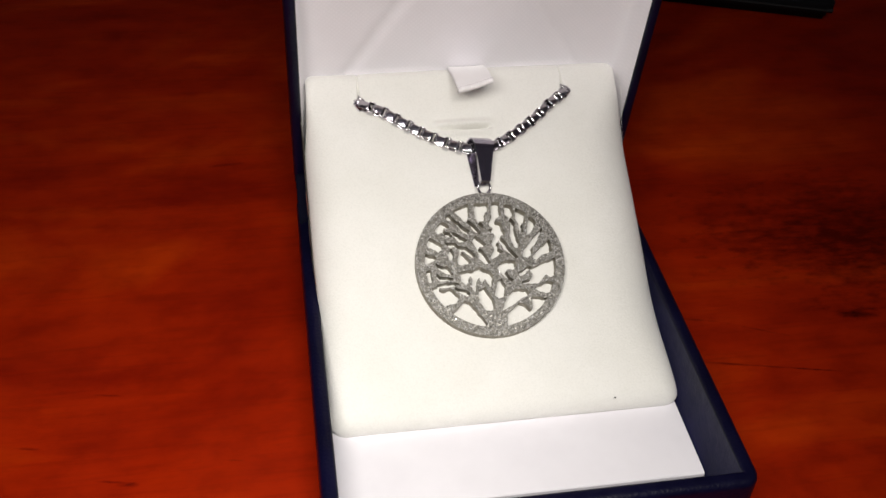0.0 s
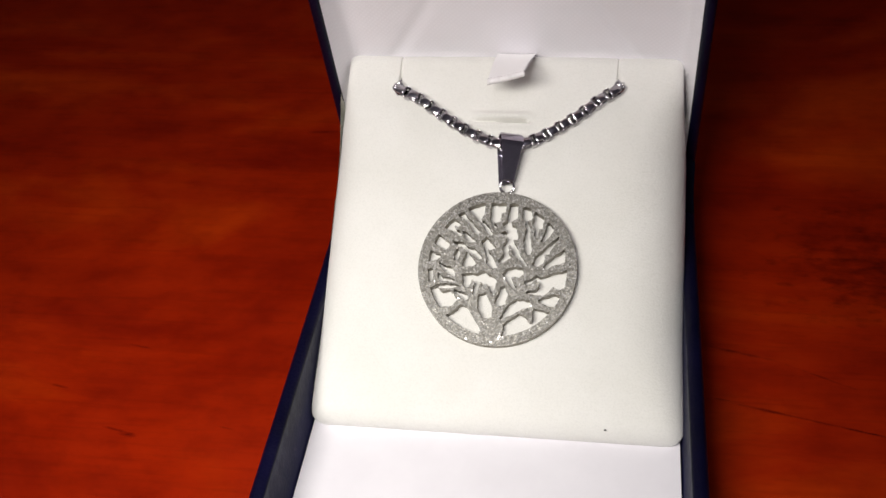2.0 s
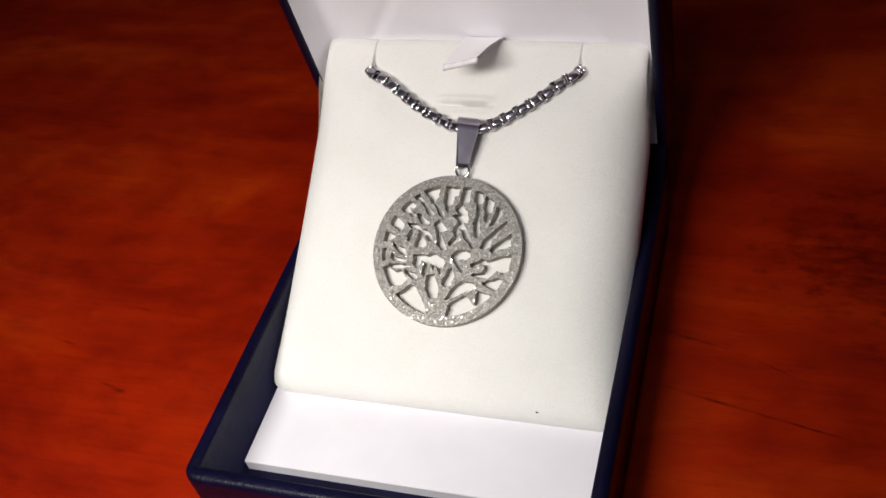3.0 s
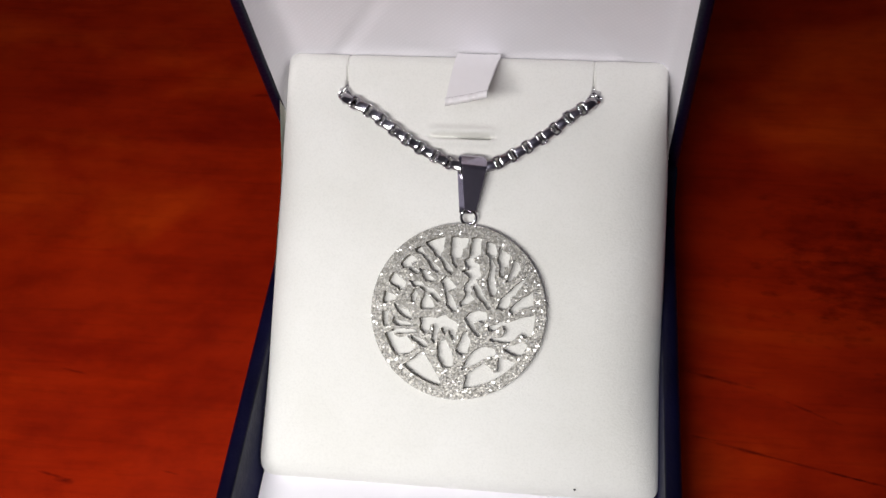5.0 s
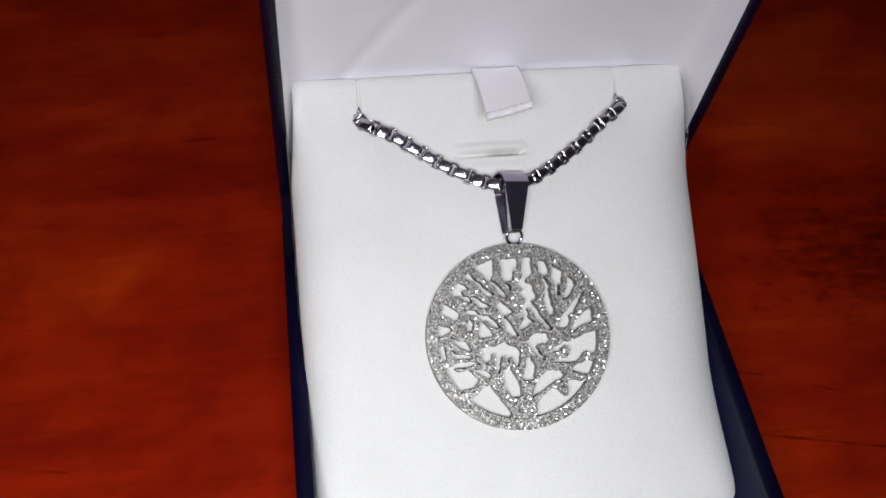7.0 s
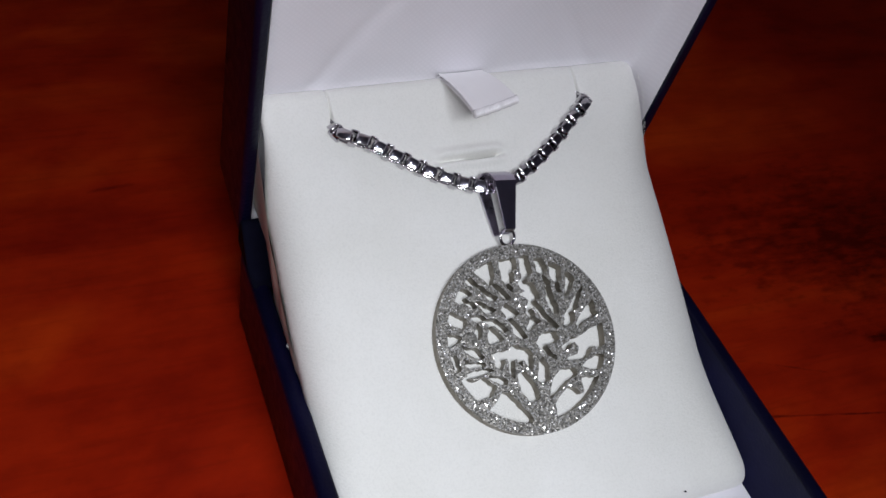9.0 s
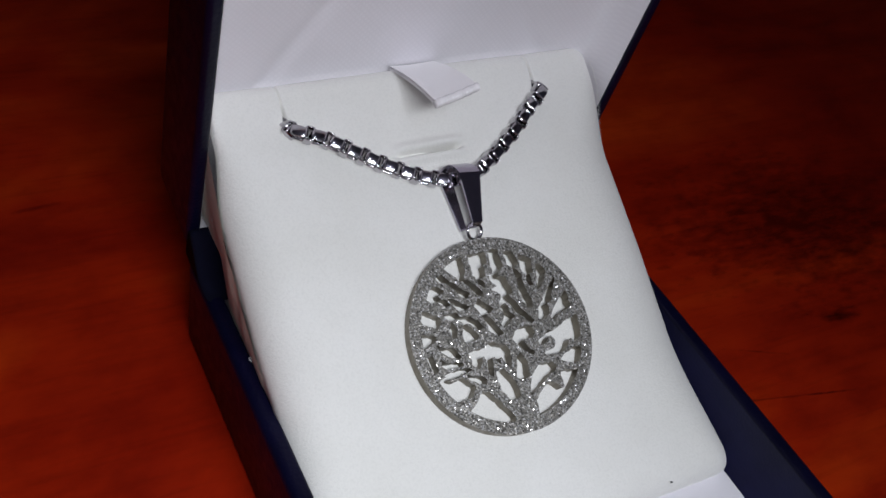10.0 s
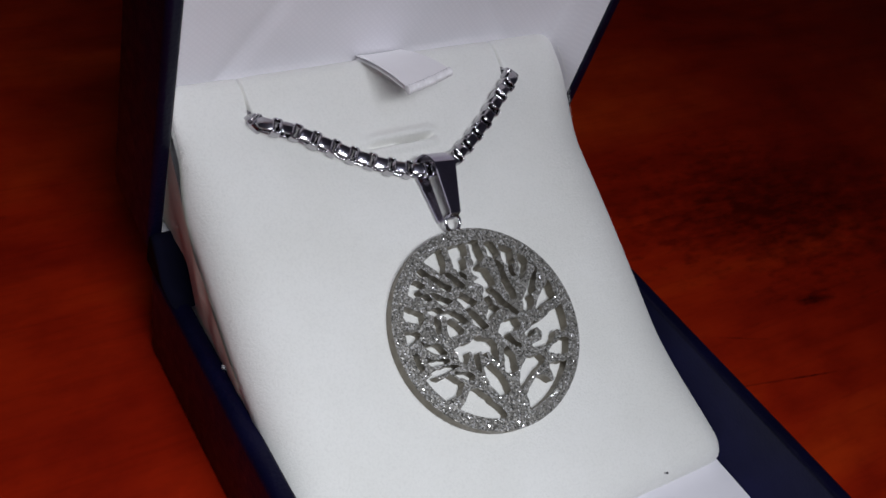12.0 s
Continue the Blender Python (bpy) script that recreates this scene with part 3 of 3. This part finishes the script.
    hole((-11.1, 0.6), (-9.9, -0.1), (-8.8, -0.3), (-7.9, -1.6), (-8.3, -1.9), (-9.5, -1.4), (-10.5, -0.6))
    hole((-11.1, -1.6), (-10.5, -2.2), (-8.1, -2.6), (-8, -3), (-10.6, -3), (-11.2, -2.5))
    hole((-11.3, -3.8), (-10.1, -3.6), (-7.9, -3.6), (-6.9, -4), (-8.7, -4.3), (-9.9, -4.5), (-11, -4.2))
    hole((-7.9, -4.7), (-7.2, -5), (-6, -5.2), (-5, -6), (-5.3, -6.5), (-6.3, -6.2), (-7.6, -5.3))
    hole((-13.1, -4.8), (-11.5, -4.2), (-10.2, -5.2), (-8.7, -4.8), (-7.2, -6.5), (-8, -7.7), (-9.5, -8), (-10.1, -8), (-10.5, -8.7), (-11.9, -7.3))
    hole((-9.6, -10.2), (-7.5, -8.8), (-6.2, -7.5), (-5, -8.2), (-3.7, -10.3), (-2.4, -12.3), (-3, -13.6), (-5.7, -13.2), (-8.3, -11.8))
    hole((-3.1, -5.5), (-1.9, -5), (-1.1, -6.7), (-0.5, -7.8), (-0.5, -9.6), (-1.3, -9.9), (-2.2, -9.6), (-3.1, -8), (-3.2, -6.8))
    hole((-6.5, -1.6), (-5.2, -1.4), (-3.7, -1.4), (-2.3, -0.8), (-1.2, -1.6), (-0.3, -1.9), (0, -2.6), (-0.2, -4.2), (-0.7, -5), (-1.2, -4.2), (-1.3, -3.4), (-1.8, -3.2), (-2.1, -4.2), (-2.5, -3.5), (-2.6, -2.6), (-3.1, -3.1), (-3.3, -4), (-3.8, -5.7), (-4.3, -5.3), (-4.1, -3.5), (-4.2, -2.4), (-4.7, -2.4), (-5, -3.5), (-5.6, -4.2), (-6.3, -3.4))
    hole((1.8, 12.8), (3.3, 12.8), (3.3, 9.9), (2.1, 9.4), (2.3, 8.7), (3.1, 8.2), (3.5, 6.8), (3.6, 5.7), (2.5, 5.8), (2.6, 5), (1.8, 4.3), (2, 3.6), (1.2, 2.9), (0.8, 3.8), (1.2, 4.8), (1.7, 5.8), (1.1, 6.5), (0.4, 6.8), (1.7, 7.3), (0.8, 7.8), (0.7, 8.8), (1.4, 9.2))
    hole((1.2, 3.6), (2, 4), (1.9, 3), (2.7, 2.1), (2, 1.8), (1.2, 1.2), (0.4, 0.8), (0.2, 1.4), (1.1, 2.2))
    hole((2.5, 5.8), (3.5, 4.2), (4.1, 3.2), (4.3, 2.6), (5.7, 0.8), (5.2, 0.5), (4.1, 1.8), (3.3, 2.5), (2.5, 4))
    hole((5.2, 7.5), (5.9, 8.1), (5.9, 5.8), (6.4, 4), (6.1, 2.8), (5.4, 3), (5, 4), (4.8, 5.7))
    hole((4.4, 12.1), (5.6, 12.1), (6.1, 10.9), (6, 9.8), (5.1, 9.4), (4.3, 10.2))
    hole((5.1, 9.3), (5.6, 8.8), (6, 7.8), (5.6, 7.3), (4.9, 8.4))
    hole((6.7, 11.2), (8.5, 10.2), (8.1, 8.1), (7.4, 8.1), (7.5, 6.2), (6.9, 6.3), (6.8, 8.1), (6.4, 9.1))
    hole((9.1, 9.1), (9.9, 8.9), (10.4, 7.8), (8.7, 5.5), (8.1, 5.5), (8.8, 7.2))
    hole((11.5, 6.5), (10.8, 5), (9.9, 4), (9.8, 3.1), (8.9, 2.9), (8.7, 1.2), (7.6, 0.6), (6.7, 0.8), (7.4, 2.5), (8.7, 3.9))
    hole((12.6, 4), (12.8, 1.6), (10.1, 0.7), (9.3, -0.1), (8.9, 0.5), (9.8, 1.9), (11.5, 3))
    hole((13.4, -0.1), (13.4, -1.8), (12.9, -3.4), (11.7, -3.9), (10.9, -3.2), (9.9, -4.2), (9.1, -5), (5.9, -4.8), (5.8, -4.5), (7.8, -4.2), (8.3, -3.1), (8, -2.4), (7.7, -1.9), (6.6, -2.9), (5.6, -3.1), (5.3, -2.5), (6.5, -2.1), (7.6, -1.4), (8.5, -1.6), (9.4, -1.4), (10.7, -0.7))
    hole((2.1, -0.2), (3.6, 0.2), (4.8, -0.1), (5.1, -1.1), (4.5, -1.6), (3.1, -1.6), (2.8, -1.9), (3.1, -2.9), (4.1, -3.8), (3.7, -4.2), (2.7, -3.4), (2, -2.4), (1.2, -1.2))
    hole((1.1, -3.8), (1.7, -3.5), (2.3, -5.2), (1.9, -7), (0.8, -7.5), (0, -6.8))
    hole((1.2, -9.9), (2.5, -7.2), (4.2, -6), (6.6, -6.2), (6.9, -7), (4.7, -8.1), (2.7, -9.3))
    hole((2, -10.9), (4.6, -8.9), (5.6, -9.1), (6.8, -10.6), (7.3, -10.2), (7.4, -7.7), (9.3, -8.1), (10.8, -8.4), (10.2, -9.8), (7.6, -11.8), (5.1, -13.2), (2.3, -14.2), (1.8, -13.2))
    hole((8.2, -6), (9.3, -5.5), (11.3, -4.8), (12.3, -5.3), (11.9, -7.2), (10.1, -7), (9.1, -6.7))
    for _ in range(3):                                    # the cutter rounds the corners
        soft = metal.clip(-3, 3)
        metal = (4 * soft + np.roll(soft, 1, 0) + np.roll(soft, -1, 0) + np.roll(soft, 1, 1) + np.roll(soft, -1, 1)) / 8
    metal = np.maximum(metal, r - RIM_INSIDE * PENDANT_R)      # the rim stays whole
    metal = np.minimum(metal, PENDANT_R - r)
    return a / PENDANT_R, metal


def build_pendant(parent):
    """Marching squares over the field give the top, the bottom and the walls of the cut plate."""
    a, f = tree_field()
    n = len(a)
    h0, h1 = 0.15, 2.15
    verts, faces, index, wall = [], [], {}, []

    def vert(key, x, y):
        if key not in index:
            index[key] = len(verts)
            for h in (h1, h0):
                verts.append(on_pad(PENDANT_X + x * PENDANT_R, PENDANT_Q + y * PENDANT_R, h))
        return index[key]

    def corner(i, j):
        return vert((i, j, 0), a[i], a[j])

    def crossing(i0, j0, i1, j1):
        f0, f1 = f[j0, i0], f[j1, i1]
        t = min(0.97, max(0.03, f0 / (f0 - f1)))
        return vert((min(i0, i1), min(j0, j1), 1 if j0 == j1 else 2), a[i0] + t * (a[i1] - a[i0]), a[j0] + t * (a[j1] - a[j0]))
    inside = f > 0
    for j in range(n - 1):
        for i in range(n - 1):
            c = [(i, j), (i + 1, j), (i + 1, j + 1), (i, j + 1)]
            on = [bool(inside[q, p]) for p, q in c]
            if not any(on):
                continue
            if all(on):
                k = [corner(*p) for p in c]
                faces.append(tuple(k))
                faces.append(tuple(v + 1 for v in reversed(k)))
                wall += [0, 0]
                continue
            poly, cross = [], []
            for k in range(4):
                p, q = c[k], c[(k + 1) % 4]
                if on[k]:
                    poly.append(corner(*p))
                if on[k] != on[(k + 1) % 4]:
                    v = crossing(*p, *q)
                    poly.append(v)
                    cross.append((len(poly) - 1, on[k]))
            faces.append(tuple(poly))
            faces.append(tuple(v + 1 for v in reversed(poly)))
            wall += [0, 0]
            m = len(poly)
            for pos, leaving in cross:
                if leaving:
                    u, v = poly[pos], poly[(pos + 1) % m]
                    faces.append((v, u, u + 1, v + 1))
                    wall.append(1)
    ob = from_lists("pendant", verts, faces, GLITTER, parent, "round glittering steel pendant cut out as a tree", smooth=False)
    ob.data.materials.append(CUT_STEEL)
    ob.data.polygons.foreach_set("material_index", wall)
    return ob


def ring_mesh(rx, ry, strip, thick, power, soft, taper=0.0, seg=32):
    """A link: a rounded square band in the xy plane, of flat wire with softened edges, narrower towards its ends by taper."""
    bm = bmesh.new()
    prof = []
    for cx, cz, a0 in ((thick / 2 - soft, strip / 2 - soft, 0), (-thick / 2 + soft, strip / 2 - soft, 90), (-thick / 2 + soft, -strip / 2 + soft, 180), (thick / 2 - soft, -strip / 2 + soft, 270)):
        for k in range(3):
            ang = radians(a0 + 45 * k)
            prof.append((cx + soft * math.cos(ang), cz + soft * math.sin(ang)))
    n = len(prof)
    loops = []
    for k in range(seg):
        t = 2 * math.pi * (k + 0.5) / seg
        c, s = math.cos(t), math.sin(t)
        x = math.copysign(abs(c) ** (2 / power), c)
        y = math.copysign(abs(s) ** (2 / power), s)
        loops.append([bm.verts.new((x * (rx - thick / 2 + p), y * (ry - thick / 2 + p), z * (1 - taper * abs(x) ** 3))) for p, z in prof])
    for k in range(seg):
        p, q = loops[k], loops[(k + 1) % seg]
        for i in range(n):
            bm.faces.new((p[i], p[(i + 1) % n], q[(i + 1) % n], q[i]))
    bmesh.ops.recalc_face_normals(bm, faces=bm.faces[:])
    bmesh.ops.scale(bm, vec=(MM,) * 3, verts=bm.verts[:])
    me = bpy.data.meshes.new("link")
    bm.to_mesh(me)
    bm.free()
    me.polygons.foreach_set("use_smooth", [True] * len(me.polygons))
    me.materials.append(STEEL)
    return me


def chain_point(t):
    """The chain's line over the pad: x, way up, height; t from 0 to 1."""
    pts = [(-23.7, 70.3, -1.9), (-22.7, 67.9, 0.95), (-18.7, 65.9, 1.25), (-14.3, 62.8, 1.25), (-9.8, 59.9, 1.25), (-5.2, 57.5, 1.35), (-1.2, 56.1, 1.9),
           (1.6, 56.0, 2.0), (4.6, 57.0, 1.6), (9.0, 59.6, 1.25), (13.8, 63.0, 1.25), (17.7, 66.3, 1.25), (20.8, 68.6, 0.95), (21.5, 71.0, -1.9)]
    u = t * (len(pts) - 1)
    i = min(int(u), len(pts) - 2)
    w = u - i
    p = [Vector(pts[min(max(k, 0), len(pts) - 1)]) for k in (i - 1, i, i + 1, i + 2)]
    return 0.5 * (2 * p[1] + (p[2] - p[0]) * w + (2 * p[0] - 5 * p[1] + 4 * p[2] - p[3]) * w * w + (3 * p[1] - p[0] - 3 * p[2] + p[3]) * w ** 3)


def build_necklace():
    necklace = empty("necklace", "steel box chain necklace with a tree pendant", "necklace", tuple(on_pad(0, 31, 0) * MM))
    undo = necklace.matrix_basis.inverted()
    build_pendant(necklace)
    # bail: a tapered band folded round the chain
    bm = bmesh.new()
    line = [(47.9, 1.7), (48.05, 2.5)]
    for k in range(9):                              # front, upwards
        t = k / 8
        line.append((48.4 + 7.5 * t, 3.0 + 1.65 * t))
    # a sharp fold, a flat cap sloping away, and the turn to the back
    line += [(56.1, 4.62), (56.9, 4.2), (57.6, 3.75), (58.0, 3.2), (58.15, 2.4), (58.05, 1.6), (57.7, 0.95), (57.2, 0.6)]
    for k in range(9):                              # back, downwards
        t = 1 - k / 8
        line.append((48.4 + 8.1 * t, 0.45))
    line.append((48.0, 0.6))
    thick = 0.32
    loops = []
    for k, (q, h) in enumerate(line):
        q0, h0 = line[max(k - 1, 0)]
        q1, h1 = line[min(k + 1, len(line) - 1)]
        d = Vector((q1 - q0, h1 - h0)).normalized()
        nx, ny = d.y, -d.x                          # inwards
        up = min(1.05, max(0.0, (q - 48.4) / 7.8))
        fore = min(1.0, max(0.0, (h - 0.5) / (2.4 + 1.4 * up)))      # 0 on the back leaf, 1 on the front leaf
        w = (0.55 + 0.5 * up) * (1 - fore) + (0.95 + 1.2 * up) * fore
        cx = (-0.85 - 0.3 * up) * (1 - fore) + (0.75 + 0.4 * up) * fore
        tilt = -0.10 * (1 - fore) - 0.30 * fore
        loops.append([bm.verts.new(on_pad(cx + sx * w, q + off * nx, h + off * ny + tilt * sx * w)) for sx, off in ((-1, 0), (1, 0), (1, thick), (-1, thick))])
    for p, q in zip(loops, loops[1:]):
        for i in range(4):
            bm.faces.new((p[i], p[(i + 1) % 4], q[(i + 1) % 4], q[i]))
    bm.faces.new(loops[0])
    bm.faces.new(loops[-1])
    bmesh.ops.bevel(bm, geom=[e for e in bm.edges if e.calc_face_angle(0) > 1.2], offset=0.11, segments=2, affect="EDGES")
    for e in bm.edges:
        e.smooth = e.calc_face_angle(0) < 0.42
    part("bail", bm, BAIL_STEEL, necklace, "tapered polished steel bail")
    # jump ring
    bm = bmesh.new()
    loops = []
    for k in range(32):
        t = 2 * math.pi * k / 32
        loops.append([bm.verts.new((math.cos(t) * (1.32 + 0.26 * math.cos(s)), math.sin(t) * (1.32 + 0.26 * math.cos(s)), 0.26 * math.sin(s)))
                      for s in [2 * math.pi * i / 10 for i in range(10)]])
    for k in range(32):
        p, q = loops[k], loops[(k + 1) % 32]
        for i in range(10):
            bm.faces.new((p[i], p[(i + 1) % 10], q[(i + 1) % 10], q[i]))
    m = PAD_FRAME @ pose(0.4, 47.4, 1.65, 20, 8, 0)
    bmesh.ops.transform(bm, matrix=m, verts=bm.verts[:])
    part("jump_ring", bm, STEEL, necklace)
    # links
    plate = ring_mesh(1.34, 1.0, 1.85, 0.4, 6.0, 0.2, 0.46)
    clasp = ring_mesh(0.74, 1.2, 1.8, 0.3, 5.0, 0.14, -0.2)
    samples = [chain_point(k / 600) for k in range(601)]
    length = [0.0]
    for p, q in zip(samples, samples[1:]):
        length.append(length[-1] + (q - p).length)
    step = 1.46
    count = int(length[-1] / step)
    at = 0
    for k in range(count + 1):
        want = k * step
        while at < 599 and length[at + 1] < want:
            at += 1
        p = samples[at]
        d = (samples[min(at + 3, 600)] - samples[max(at - 3, 0)]).normalized()
        side = Vector((0, 0, 1)).cross(d).normalized()
        up = d.cross(side)
        m3 = Matrix((d, side, up)).transposed().to_4x4()
        roll = 6 + random.uniform(-7, 7) + (90 if k % 2 else 0)
        m = Matrix.Translation(p * MM) @ m3 @ pose(0, 0, 0, roll, random.uniform(-5, 5), random.uniform(-4, 4))
        frame_m = PAD_FRAME.copy()
        frame_m.translation = PAD_FOOT * MM
        ob = new("link", plate if k % 2 else clasp)
        ob.parent = necklace
        ob.matrix_basis = frame_m @ m
    for ob in necklace.children:
        ob.matrix_parent_inverse = undo
    return necklace


# ---- small things ----
def build_case():
    case = empty("flat_case", "flat black case lying on the wooden table", "case", (0.1435, 0.0959, 0))
    bm = bmesh.new()
    slab(bm, (-140, 0, 0), (0, 70, 9))
    bmesh.ops.bevel(bm, geom=bm.edges[:], offset=2.5, segments=3, affect="EDGES")
    part("shell", bm, BLACK, case)
    bm = bmesh.new()
    slab(bm, (-139.6, -0.25, 4.2), (-0.4, 1.0, 4.8))
    part("seam", bm, DUST, case, smooth=False)
    case.rotation_euler = (0, 0, radians(-18.8))
    return case


def build_lint(name, label, at, size, mat):
    bm = bmesh.new()
    bmesh.ops.create_icosphere(bm, subdivisions=2, radius=1.0)
    for v in bm.verts:
        k = 1 + 0.35 * noise.noise(v.co * 2.3 + Vector(at))
        v.co = Vector((v.co.x * size[0], v.co.y * size[1], v.co.z * size[2])) * k
    bmesh.ops.translate(bm, vec=at, verts=bm.verts[:])
    return tagged(part(name, bm, mat), label, "lint")


build_room()
build_table()
build_box()
build_insert()
build_necklace()
build_case()
build_lint("lint", "tiny dark speck of lint on the white pad", on_pad(20.9, 1.9, 0.0), (0.22, 0.16, 0.14), DUST)
build_lint("crumb", "tiny white crumb lying on the navy rim", (-35.2, -24.2, 17.35), (0.32, 0.55, 0.28), PALE_DUST)
